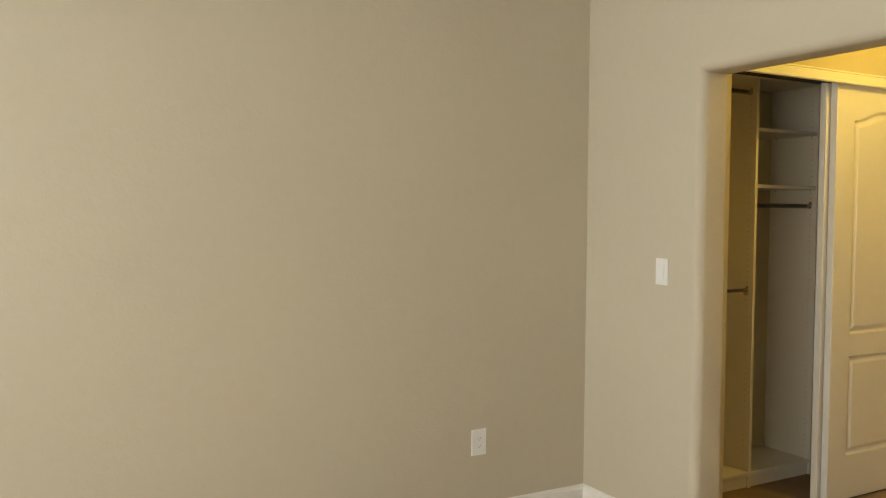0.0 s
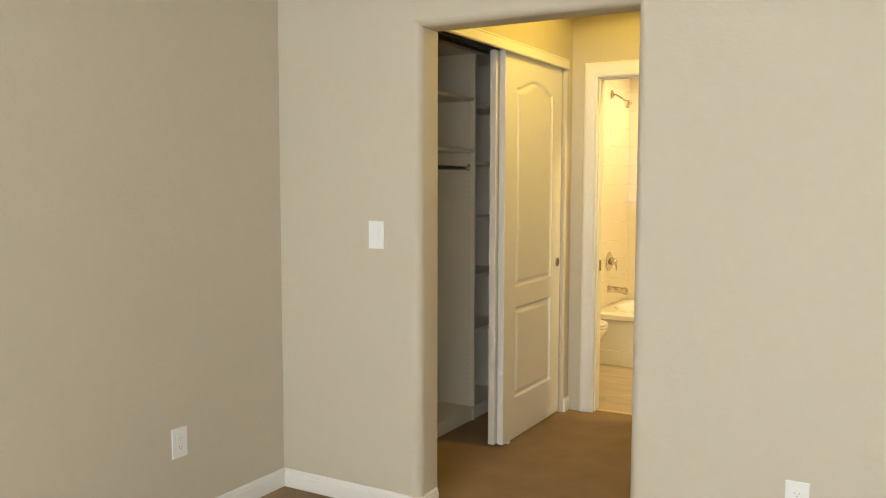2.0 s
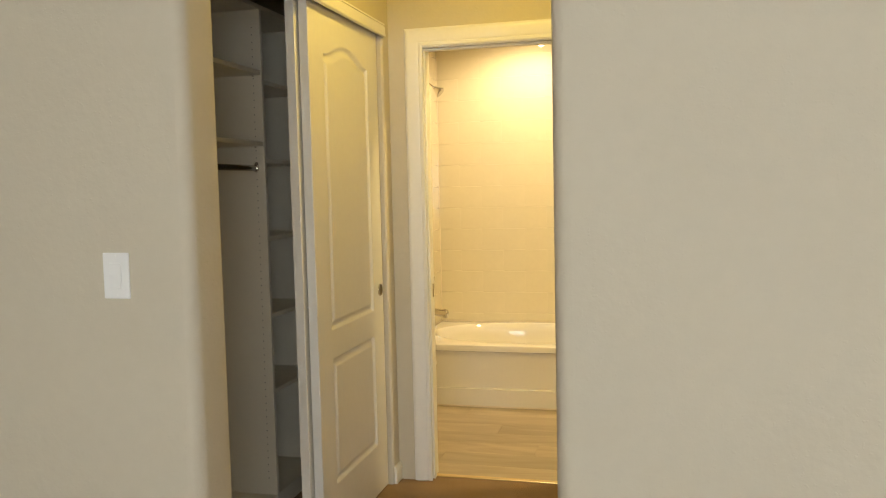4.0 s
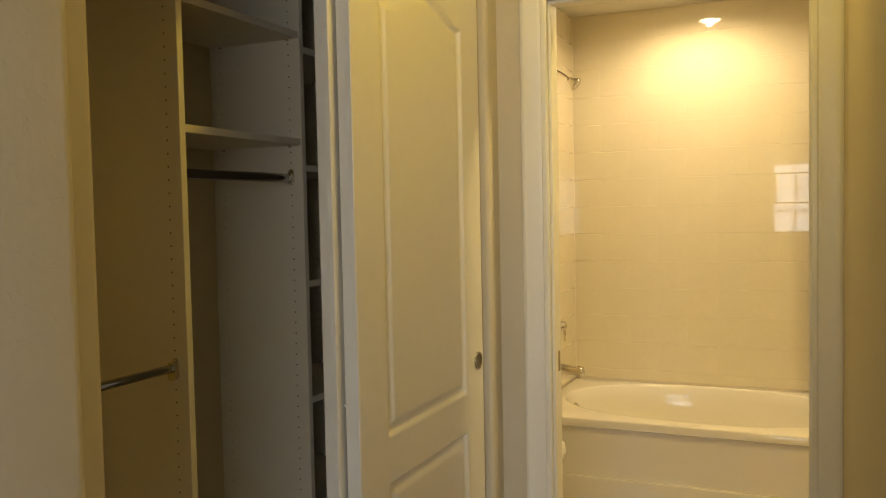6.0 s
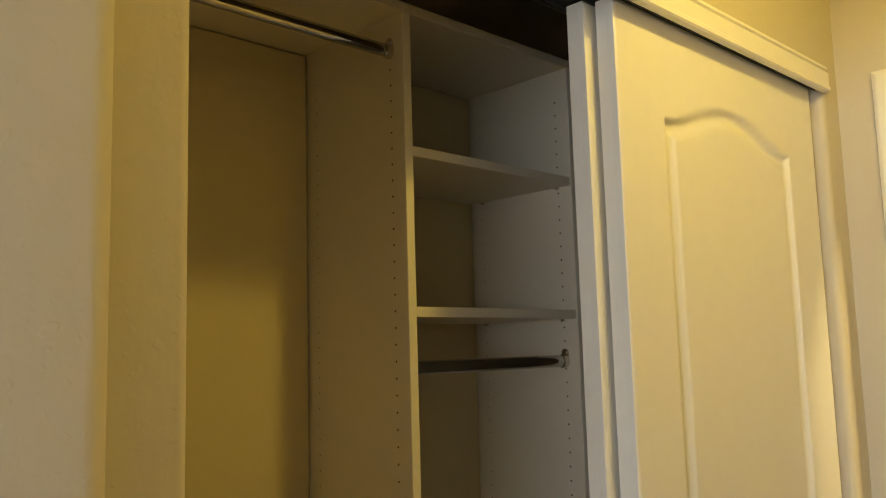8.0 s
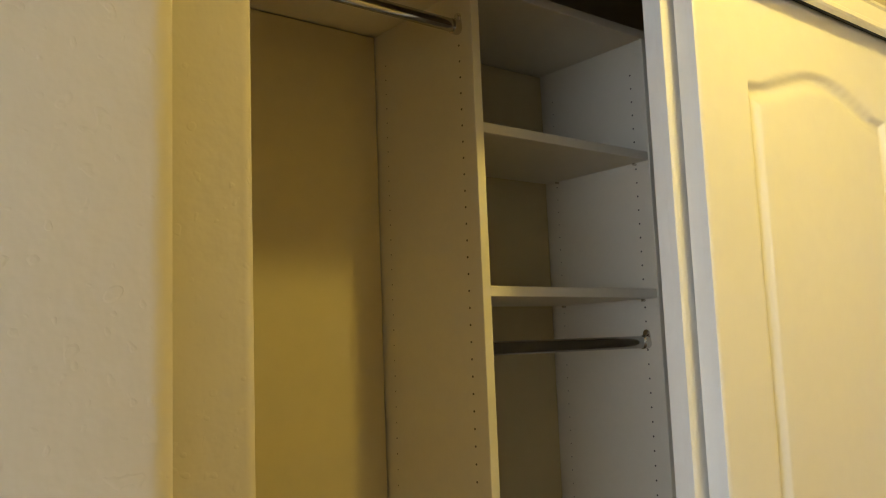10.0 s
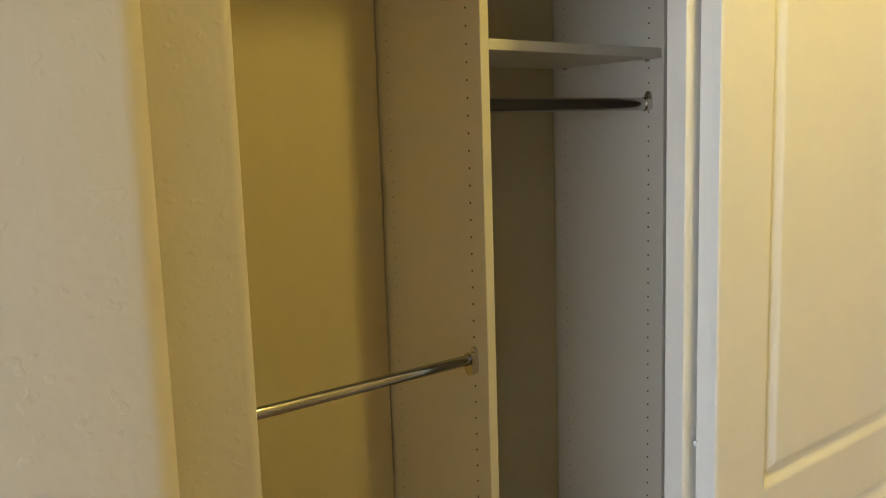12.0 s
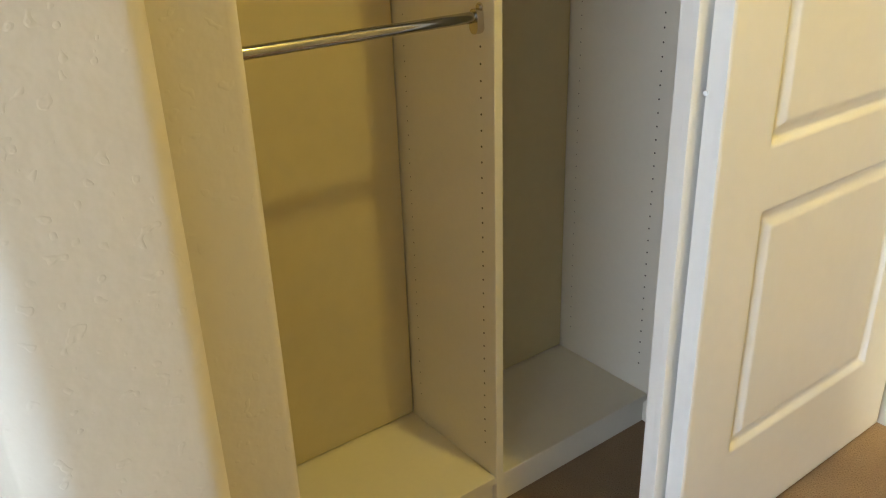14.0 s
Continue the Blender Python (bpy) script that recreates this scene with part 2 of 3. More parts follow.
structure("wall_south", boxes((X0 - 0.15, Y0 - 0.15, -0.1, XW, Y0, ZB)), PAINT, "plain greige painted bedroom wall", "wall")

# wall with the bullnosed opening into the hall
bm = bmesh.new()
prof = [(R, XW)] + [(R - R * math.sin(a), XW + R - R * math.cos(a)) for a in [radians(9 * k) for k in range(1, 11)]]
prof += [(RB - RB * math.cos(a), XW2 - RB + RB * math.sin(a)) for a in [radians(9 * k) for k in range(11)]] + [(R, XW2)]
loft(bm, [[(x, YJ + u, 0) for u, x in prof], [(x, YJ + u, ZH + u) for u, x in prof], [(x, YR - u, ZH + u) for u, x in prof], [(x, YR - u, 0) for u, x in prof]])
box(bm, XW, YJ + R, 0, XW2, YL, ZH + R)
box(bm, XW, Y0 - 0.15, 0, XW2, YR - R, ZH + R)
box(bm, XW, Y0 - 0.15, ZH + R, XW2, YL, ZB)
smooth_by_angle(structure("wall_east", bm, PAINT, "greige painted wall with a bullnosed doorless opening", "wall"), 30)

# bedroom window wall
WY0, WY1, WZ0, WZ1 = -1.40, 2.10, 0.90, 2.05
structure("wall_west", boxes((X0 - 0.15, Y0, -0.1, X0, WY0, ZB), (X0 - 0.15, WY1, -0.1, X0, YN, ZB), (X0 - 0.15, WY0, -0.1, X0, WY1, WZ0), (X0 - 0.15, WY0, WZ1, X0, WY1, ZB)),
          PAINT, "greige painted bedroom wall with a gridded window", "wall")

# closet front wall with its bullnosed opening
bm = bmesh.new()
r = 0.015
extrude_poly(bm, [(XW2, YC), *arc(XC0 - r, YC + r, r, 270, 360), (XC0, YC2), (XW2, YC2)], 0, ZF)
extrude_poly(bm, [*arc(XC1 + r, YC + r, r, 180, 270), (XB, YC), (XB, YC2), (XC1, YC2)], 0, ZF)
box(bm, XW2, YC, ZF, XB, YC2, ZL)
smooth_by_angle(structure("wall_closet", bm, PAINT, "greige painted hall wall round the closet opening", "wall"), 30)
structure("wall_closet_end", boxes((XW2, YC2, 0, XW2 + 0.02, YL, ZL)), PAINT, "greige painted closet end wall", "wall")
structure("wall_hall", boxes((XW2, YR - 0.16, 0, XB, YR - 0.012, ZL)), PAINT, "greige painted hall side wall", "wall")

# bathroom door wall and the bathroom's own walls
structure("wall_bathroom", boxes((XB, YD1 + 0.02, 0, XB2, YL, ZL), (XB, 0.25, 0, XB2, YD0 - 0.02, ZL), (XB, YD0 - 0.02, ZD + 0.02, XB2, YD1 + 0.02, ZL)),
          PAINT, "greige painted wall with the bathroom doorway", "wall")
structure("wall_tub_end", boxes((XT - 0.03, YT + 0.0025, 0, XE, YL, ZC)), PAINT, "boxed-out plumbing wall at the tub's end", "wall")
structure("wall_bath_far", boxes((XE + 0.0025, 0.25, 0, XE + 0.15, YL, ZC)), GROUT, "far bathroom wall behind the tiles", "wall")
structure("wall_bath_side", boxes((XB2, 0.25, 0, XE, 0.4, ZC)), PAINT, "greige painted bathroom side wall", "wall")
structure("wall_tub_foot", boxes((XT - 0.03, 1.13, 0, XE, 1.25, ZC)), PAINT, "greige partition at the foot of the tub", "wall")

structure("ceiling", boxes((X0 - 0.15, Y0 - 0.15, ZB, XW2, YL + 0.15, ZB + 0.15)), CEIL, "plain white bedroom ceiling", "ceiling")
structure("ceiling_hall", boxes((XW2, 0.25, ZL, XB2, YL + 0.15, ZB + 0.15)), CEIL, "plain white hall ceiling", "ceiling")
structure("ceiling_bathroom", boxes((XB2, 0.25, ZC, XE + 0.15, YL + 0.15, ZB + 0.15)), CEIL, "plain white bathroom ceiling", "ceiling")


# ---- baseboards and casings ----
def baseboard(name, a, b, inward, h=0.085, d=0.013):
    """A moulded board from a to b on the floor; inward points into the room."""
    a, b, n = Vector((*a, 0)), Vector((*b, 0)), Vector((*inward, 0))
    prof = [(0, 0.002), (d, 0.002), (d, h * 0.72), (d * 0.75, h * 0.80), (d * 0.75, h * 0.88), (d * 0.45, h * 0.97), (d * 0.3, h), (0, h)]
    bm = bmesh.new()
    loft(bm, [[e + n * u + Vector((0, 0, v)) for u, v in prof] for e in (a, b)])
    return structure(name, bm, TRIM, "white painted moulded baseboard", "baseboard")


baseboard("baseboard_north", (X0, YN), (XW, YN), (0, -1))
baseboard("baseboard_east_1", (XW, YJ + R), (XW, YN - 0.0135), (-1, 0))
baseboard("baseboard_east_2", (XW, Y0), (XW, YR - R), (-1, 0))
baseboard("baseboard_jamb_1", (XW + R, YJ), (XW2 - RB, YJ), (0, -1), d=0.012)
baseboard("baseboard_jamb_2", (XW + R, YR), (XW2 - RB, YR), (0, 1), d=0.012)
baseboard("baseboard_west", (X0, Y0), (X0, YN - 0.0135), (1, 0))
baseboard("baseboard_closet_1", (XC1 + 0.004, YC), (XB, YC), (0, -1))
baseboard("baseboard_closet_2", (XW2, YC), (XC0 - 0.004, YC), (0, -1))
baseboard("baseboard_hall", (XW2, YR - 0.012), (XB, YR - 0.012), (0, 1))
baseboard("baseboard_closet_back", (XW2 + 0.02, YL), (XB, YL), (0, -1))
baseboard("baseboard_bath", (XB2, YL), (XT - 0.03, YL), (0, -1))

# the rounded corner pieces of the baseboard at the opening
for nm, cx, cy, a0, a1 in (("baseboard_corner_1", XW + R, YJ + R, 180, 270), ("baseboard_corner_2", XW + R, YR - R, 90, 180)):
    bm = bmesh.new()
    extrude_poly(bm, arc(cx, cy, R + 0.013, a0, a1, 8) + arc(cx, cy, R, a1, a0, 8), 0.002, 0.078)
    smooth_by_angle(structure(nm, bm, TRIM, "rounded white baseboard corner", "baseboard"))


def door_casing(name, x, side, y0, y1, z1):
    """Mitred moulded casing round a doorway on the plane x, on the side +1 or -1."""
    w = 0.084
    prof = [(0, 0), (0, 0.009), (0.006, 0.012), (0.016, 0.012), (0.020, 0.009), (0.030, 0.013), (0.060, 0.018), (0.072, 0.018), (0.078, 0.016), (w, 0.012), (w, 0)]
    rings = []
    for cy, cz, sy, sz in ((y1, 0.003, 1, 0), (y1, z1, 1, 1), (y0, z1, -1, 1), (y0, 0.003, -1, 0)):
        rings.append([(x + side * v, cy + sy * u, cz + sz * u) for u, v in prof])
    bm = bmesh.new()
    loft(bm, rings)
    return smooth_by_angle(structure(name, bm, TRIM, "white painted moulded door casing", "trim"), 25)


# the hall's right wall cuts the casing's outer edge, so it stands a little narrower there
door_casing("trim_bathroom", XB, -1, YD0 + 0.007, YD1 - 0.004, ZD + 0.005)

door_1 = thing("door_1", "white painted bathroom door frame without its leaf in view", "door frame", kind="structure")
part("jamb", boxes((XB - 0.002, YD1, 0.003, XB2 + 0.002, YD1 + 0.019, ZD + 0.019), bevel=0.002), TRIM, door_1)
part("jamb", boxes((XB - 0.002, YD0 - 0.019, 0.003, XB2 + 0.002, YD0, ZD + 0.019), bevel=0.002), TRIM, door_1)
part("head", boxes((XB - 0.002, YD0 + 0.001, ZD, XB2 + 0.002, YD1 - 0.001, ZD + 0.019), bevel=0.002), TRIM, door_1)
part("stop", boxes((XB + 0.020, YD1 - 0.010, 0.003, XB + 0.055, YD1 - 0.0005, ZD - 0.012), bevel=0.002), TRIM, door_1)
part("stop", boxes((XB + 0.020, YD0 + 0.0005, 0.003, XB + 0.055, YD0 + 0.011, ZD - 0.012), bevel=0.002), TRIM, door_1)
part("stop", boxes((XB + 0.020, YD0 + 0.0005, ZD - 0.011, XB + 0.055, YD1 - 0.0005, ZD - 0.0005), bevel=0.002), TRIM, door_1)
part("strike_plate", boxes((XB + 0.074, YD1 - 0.003, 0.872, XB + 0.104, YD1 - 0.0003, 0.938), bevel=0.001), PULL, door_1, "dark nickel strike plate")
part("threshold", boxes((XB + 0.06, YD0, 0.0, XB + 0.09, YD1, 0.005), bevel=0.002), BRASS, door_1, "thin metal carpet strip")

# ---- bedroom window ----
window_1 = thing("window_1", "white gridded bedroom window in bright daylight", "window", kind="structure")
XWI = X0 - 0.10
part("window_frame", boxes((XWI - 0.03, WY0, WZ0, XWI + 0.03, WY0 + 0.05, WZ1), (XWI - 0.03, WY1 - 0.05, WZ0, XWI + 0.03, WY1, WZ1),
                           (XWI - 0.03, WY0 + 0.05, WZ0, XWI + 0.03, WY1 - 0.05, WZ0 + 0.05), (XWI - 0.03, WY0 + 0.05, WZ1 - 0.05, XWI + 0.03, WY1 - 0.05, WZ1)), TRIM, window_1)
for k in range(1, 10):
    y = WY0 + (WY1 - WY0) * k / 10
    part("muntin", boxes((XWI - 0.012, y - 0.018, WZ0 + 0.05, XWI + 0.012, y + 0.018, WZ1 - 0.05)), TRIM, window_1)
for k in range(1, 3):
    z = WZ0 + (WZ1 - WZ0) * k / 3
    part("muntin", boxes((XWI - 0.010, WY0 + 0.05, z - 0.018, XWI + 0.010, WY1 - 0.05, z + 0.018)), TRIM, window_1)
pane = part("pane", boxes((XWI - 0.003, WY0 + 0.05, WZ0 + 0.05, XWI + 0.003, WY1 - 0.05, WZ1 - 0.05)), GLASS, window_1)
pane.visible_shadow = False
part("window_sill", boxes((X0 - 0.06, WY0 - 0.03, WZ0 - 0.03, X0 + 0.04, WY1 + 0.03, WZ0), bevel=0.004), TRIM, window_1)


# ---- ceiling lights ----
def downlight(label, x, y, z, s=1.0, lens=LENS):
    t = thing("recessed_downlight", label, "ceiling light", at=(x, y, z))
    bm = bmesh.new()
    lathe(bm, [(0.062 * s, 0.0), (0.095 * s, 0.0), (0.095 * s, -0.003), (0.085 * s, -0.006), (0.062 * s, -0.004)], caps=False)
    bm2 = bmesh.new()
    lathe(bm2, [(0.060 * s, -0.001), (0.059 * s, -0.006), (0.05 * s, -0.011), (0.03 * s, -0.015), (0.004, -0.0165)])
    part("trim_ring", bm, TRIM, t, smooth=True)
    part("lens", bm2, lens, t, "glowing warm lens")
    return t


downlight("added unseen downlight that brightens the bathroom over the tub", 6.45, 2.09, ZC)
# added fixture for the fill lamp, set where its reflection stays hidden
downlight("added unseen downlight that brightens the bathroom", 4.98, 0.90, ZC)
downlight("lit recessed downlight in the hall ceiling", 3.83, 1.84, ZL, 1.2, LENS_HALL)


# ---- switches and outlets ----
def wall_plate(name, label, m, w, h, kind):
    """A cover plate in the plane x = 0, facing -x, its centre at the origin, moved by m."""
    t = thing(name, label, "light switch" if kind == "switch" else "outlet")
    t.matrix_world = m
    part("cover_plate", box(bmesh.new(), -0.006, -w / 2, -h / 2, 0, w / 2, h / 2, bevel=0.003), PLATE, t)
    if kind == "switch":
        bm = bmesh.new()
        extrude_poly(bm, [(-0.0062, -0.033), (-0.0062, 0.033), (-0.008, 0.032), (-0.0105, 0.002), (-0.0085, -0.032)], -0.0165, 0.0165, axis="y")
        part("rocker", bm, PLATE, t)
    else:
        part("receptacle", box(bmesh.new(), -0.008, -0.0165, -0.033, -0.0061, 0.0165, 0.033, bevel=0.0008), PLATE, t)
        for z in (-0.018, 0.018):
            for y0, y1, z0, z1 in ((-0.0073, -0.0060, -0.002, 0.005), (0.0060, 0.0073, -0.002, 0.005), (-0.0016, 0.0016, -0.009, -0.006)):
                # no opening is cut; a dark plate paints the slot's inner shade
                part("slot", boxes((-0.0084, y0, z + z0, -0.0081, y1, z + z1)), HOLE_SHADE, t)
    for z in (-h * 0.42, h * 0.42):
        part("screw", rod(bmesh.new(), (-0.0068, 0, z), (-0.006, 0, z), 0.003, 12), PLATE, t)
    return t


wall_plate("light_switch", "white rocker light switch on the greige wall beside the opening", pose(XW, 2.583, 1.193), 0.075, 0.118, "switch")
wall_plate("light_switch", "white rocker light switch on the wide greige wall", pose(XW, 0.557, 1.185), 0.075, 0.118, "switch")
wall_plate("wall_outlet", "white duplex outlet low on the wide greige wall", pose(XW, 0.897, 0.372), 0.075, 0.118, "outlet")
wall_plate("wall_outlet", "white duplex outlet low on the bedroom side wall", pose(2.095, YN, 0.378, 0, 0, 90), 0.078, 0.122, "outlet")


# ---- sliding closet doors ----
DW, DH, DT = 0.776, 2.090, 0.035


def panel_depth(u, z):
    """Relief of the moulded two-panel face at u across and z up: negative is into the door."""
    best = -1.0
    x0, x1 = 0.140, DW - 0.134
    s = (u - x0) / (x1 - x0)
    arch = 0.055 * (0.5 - 0.5 * math.cos(2 * math.pi * min(max(s, 0), 1)))
    for z0, z1, rise in ((0.842, 1.911, arch), (0.226, 0.728, 0.0)):
        d = min(u - x0, x1 - u, z - z0, (z1 + rise - z) * (0.93 if rise else 1.0))
        best = max(best, d)
    d = best
    if d <= 0:
        return 0.0
    if d < 0.010:
        k = d / 0.010
        return -0.0125 * (0.4 * k + 0.6 * k * k * (3 - 2 * k))
    if d < 0.016:
        return -0.0125
    if d < 0.040:
        k = (d - 0.016) / 0.024
        return -0.0125 + 0.011 * (k * k * (3 - 2 * k))
    return -0.0015


def door_face():
    """The front skin of the door, y = 0 outwards to -y, as a fine relief."""
    xs = sorted({round(v, 4) for v in [0.0, 0.002, DW - 0.002, DW] + [0.01 + i * (DW - 0.02) / 30 for i in range(31)] + [0.136 + i * 0.0035 for i in range(16)] + [DW - 0.130 - i * 0.0035 for i in range(16)]})
    zs = {0.0, 0.002, DH - 0.002, DH}
    zs |= {round(0.01 + i * (DH - 0.02) / 60, 4) for i in range(61)}
    for edge, way in ((0.842, 1), (0.226, 1), (0.728, -1)):
        zs |= {round(edge + way * (-0.004 + i * 0.0035), 4) for i in range(16)}
    zs |= {round(1.86 + i * 0.0035, 4) for i in range(34)}
    zs = sorted(zs)
    bm = bmesh.new()
    grid = []
    for z in zs:
        row = []
        for u in xs:
            y = panel_depth(u, z)
            edge = min(u, DW - u, z, DH - z)
            row.append(bm.verts.new((u, -y + (0.0015 if edge <= 0 else 0.0), z)))
        grid.append(row)
    for a, b in zip(grid, grid[1:]):
        for i in range(len(xs) - 1):
            bm.faces.new((a[i], a[i + 1], b[i + 1], b[i]))
    return bm


face_mesh = finish("door_face", door_face(), DOOR, True)
face_mesh.flip_normals() if face_mesh.polygons[0].normal.y > 0 else None


def finger_pull(parent, x, z):
    bm = bmesh.new()
    m = pose(x, 0, z, 90)
    lathe(bm, [(0.0225, 0.0004), (0.0285, 0.0004), (0.0285, 0.0025), (0.0270, 0.0052), (0.0250, 0.0058), (0.0232, 0.0048)], m, 40, False)
    ring = part("finger_pull", bm, CHROME, parent, "round nickel finger pull", smooth=True)
    # cup lies on the door face; darker metal paints the shade of a recess
    bm = bmesh.new()
    lathe(bm, [(0.0233, 0.0048), (0.0225, 0.0034), (0.0200, 0.0019), (0.0150, 0.0010), (0.0080, 0.0006), (0.0002, 0.0005)], m, 32, False)
    part("cup", bm, PULL, ring, "shallow cup in darker metal for its inner shade", smooth=True)


def sliding_door(label, x, y, pulls):
    t = thing("sliding_closet_door", label, "closet door", "sliding closet doors", at=(x, y, 0.010))
    face = new("face", face_mesh)
    face.parent = t
    part("core", box(bmesh.new(), 0.0005, 0.0135, 0, DW - 0.0005, DT, DH), DOOR, t)
    part("edge", boxes((0, 0.0012, 0, 0.011, 0.0142, DH), bevel=0.0008), DOOR, t)
    part("edge", boxes((DW - 0.011, 0.0012, 0, DW, 0.0142, DH), bevel=0.0008), DOOR, t)
    for u in pulls:
        finger_pull(t, u, 0.927)
    return t


front_door = sliding_door("white moulded two-panel sliding closet door with arched upper panel", 3.742, 2.474, (0.730,))
sliding_door("white sliding closet door stacked behind the front one", 3.720, 2.517, ())
part("bumper", rod(bmesh.new(), (-0.003, 0.034, 0.95), (0.003, 0.034, 0.95), 0.004, 12), PLATE, front_door, "tiny white bumper")

# fascia board and track over the doors
tr = thing("closet_door_track", "white fascia board hiding a dark double sliding-door track", "door track")
bm = bmesh.new()
extrude_poly(bm, [(2.4495, 2.086), (2.4495, 2.147), (2.443, 2.147), (2.438, 2.145), (2.438, 2.139), (2.443, 2.137), (2.443, 2.134), (2.4365, 2.131), (2.437, 2.101), (2.4345, 2.098), (2.4345, 2.090), (2.438, 2.087)], XC0 - 0.02, XC1 + 0.008, axis="x")
part("fascia", bm, TRIM, tr)
part("rail", boxes((XC0, 2.466, ZF - 0.016, XC1, 2.566, ZF - 0.002)), BLACK, tr, "dark metal double rail")
for y in (2.466, 2.512, 2.556):
    part("flange", boxes((XC0, y, ZF - 0.024, XC1, y + 0.002, ZF - 0.0165)), BLACK, tr)
part("floor_guide", boxes((3.80, 2.470, 0.0, 3.83, 2.56, 0.009), bevel=0.002), PLATE, tr)

# ---- closet shelving ----
PY, PB, PT = 2.838, YL - 0.010, 0.019
PX = [3.603, 4.093, 4.583]    # -x faces of the upright panels
ZTOP = 2.153


def board(name, parent, x0, y0, z0, x1, y1, z1):
    return part(name, box(bmesh.new(), x0, y0, z0, x1, y1, z1, bevel=0.0012, seg=1), MELAMINE, parent)


def pin_holes(parent, x):
    """Two rows of shelf-pin holes on one face of an upright, drawn as dark discs for the shade inside."""
    bm = bmesh.new()
    for y, rad in ((PY + 0.037, 0.0021), (PB - 0.040, 0.0012)):
        z = 0.16
        while z < ZTOP - 0.06:
            rod(bm, (x - 0.0006, y, z), (x + 0.0006, y, z), rad, 8)
            z += 0.030
    ob = part("pin_holes", bm, HOLE_SHADE, parent)
    ob["kind"] = "stuff"


unit = thing("closet_organizer", "off-white melamine closet organizer with uprights, shelves and toe kick", "closet shelving", at=(0, 0, 0))
for x in PX:
    up = board("upright", unit, x, PY, 0.003, x + PT, PB, ZTOP)
    pin_holes(up, x)
board("top_shelf", unit, XW2 + 0.022, PY, ZTOP, PX[2] + PT, PB, ZTOP + PT)
bays = [(XW2 + 0.022, PX[0]), (PX[0] + PT, PX[1]), (PX[1] + PT, PX[2])]
for (a, b), heights in zip(bays, ([], [1.902, 1.607], [1.865, 1.535, 1.208, 0.876, 0.548])):
    board("bottom_shelf", unit, a + 0.0005, PY + 0.002, 0.069, b - 0.0005, PB, 0.088)
    board("toe_kick", unit, a + 0.0005, PY + 0.012, 0.003, b - 0.0005, PY + 0.028, 0.068)
    part("back_panel", box(bmesh.new(), a + 0.0042, PB - 0.007, 0.0925, b - 0.0042, PB - 0.001, ZTOP - 0.004, bevel=0.0005, seg=1), BACKING, unit, "tan backing board")
    for z in heights:
        board("shelf", unit, a + 0.0008, PY + 0.003, z - PT, b - 0.0008, PB - 0.0085, z)
        for xx, s in ((a, 1), (b, -1)):
            for yy in (PY + 0.037, PB - 0.045):
                part("shelf_pin", rod(bmesh.new(), (xx, yy, z - PT - 0.003), (xx + s * 0.009, yy, z - PT - 0.003), 0.0028, 8), CHROME, unit)


def hanging_rod(label, x0, x1, z, drop=0.0, tall=0.0128, group="closet rods"):
    t = thing("closet_rod", label, "closet rod", group)
    y = PY + 0.037
    bm = bmesh.new()
    extrude_poly(bm, [(y + 0.008 * math.cos(2 * math.pi * k / 32), z + tall * math.sin(2 * math.pi * k / 32)) for k in range(32)], x0 + 0.004, x1 - 0.004, axis="x")
    smooth_by_angle(part("tube", bm, BRONZE, t), 40)
    for x, s in ((x0, 1), (x1, -1)):
        bm = bmesh.new()
        low, top = z - tall - 0.002 - drop, z + tall + 0.005
        tab = arc(y, top, 0.0085, 0, 180, 10) + arc(y, low + 0.0115, 0.0110, 180, 360, 12)
        extrude_poly(bm, tab, min(x, x + s * 0.0025), max(x, x + s * 0.0025), axis="x")
        saddle = arc(y, z + 0.003, 0.0112, 0, 180, 10) + arc(y, low + 0.0112, 0.0112, 180, 360, 12)
        extrude_poly(bm, saddle, min(x + s * 0.0025, x + s * 0.015), max(x + s * 0.0025, x + s * 0.015), axis="x")
        rod(bm, (x + s * 0.0025, y, top), (x + s * 0.0055, y, top), 0.0055, 16)
        smooth_by_angle(part("bracket", bm, CHROME, t, "nickel rod bracket"), 40)
    return t


hanging_rod("round steel hanging rod low in the first closet bay", XW2 + 0.022, PX[0], 1.051, 0.017, 0.0098)
hanging_rod("round steel hanging rod high in the first closet bay", XW2 + 0.022, PX[0], 2.085)
hanging_rod("round steel hanging rod under the middle bay's shelf", PX[0] + PT, PX[1], 1.497)

# ---- bathtub ----
tub = thing("bathtub", "white acrylic alcove bathtub with oval basin and stepped apron", "bathtub")
TX0, TX1, TY0, TY1, TZ = XT, XE, 1.26, YT, 0.396
cx, cy = (TX0 + TX1) / 2 + 0.005, (TY0 + TY1) / 2
N = 96


def oval(ax, ay, z, p=2.2, dy=0.0):
    out = []
    for k in range(N):
        a = 2 * math.pi * k / N
        c, s = math.cos(a), math.sin(a)
        out.append((cx + ax * math.copysign(abs(c) ** (2 / p), c), cy + dy + ay * math.copysign(abs(s) ** (2 / p), s), z))
    return out


def rim_rect(inset, z):
    hx, hy, out = (TX1 - TX0) / 2 - inset, (TY1 - TY0) / 2 - inset, []
    for k in range(N):
        a = 2 * math.pi * k / N
        c, s = math.cos(a), math.sin(a)
        f = 1 / max(abs(c), abs(s))
        out.append(((TX0 + TX1) / 2 + hx * c * f, cy + hy * s * f, z))
    return out


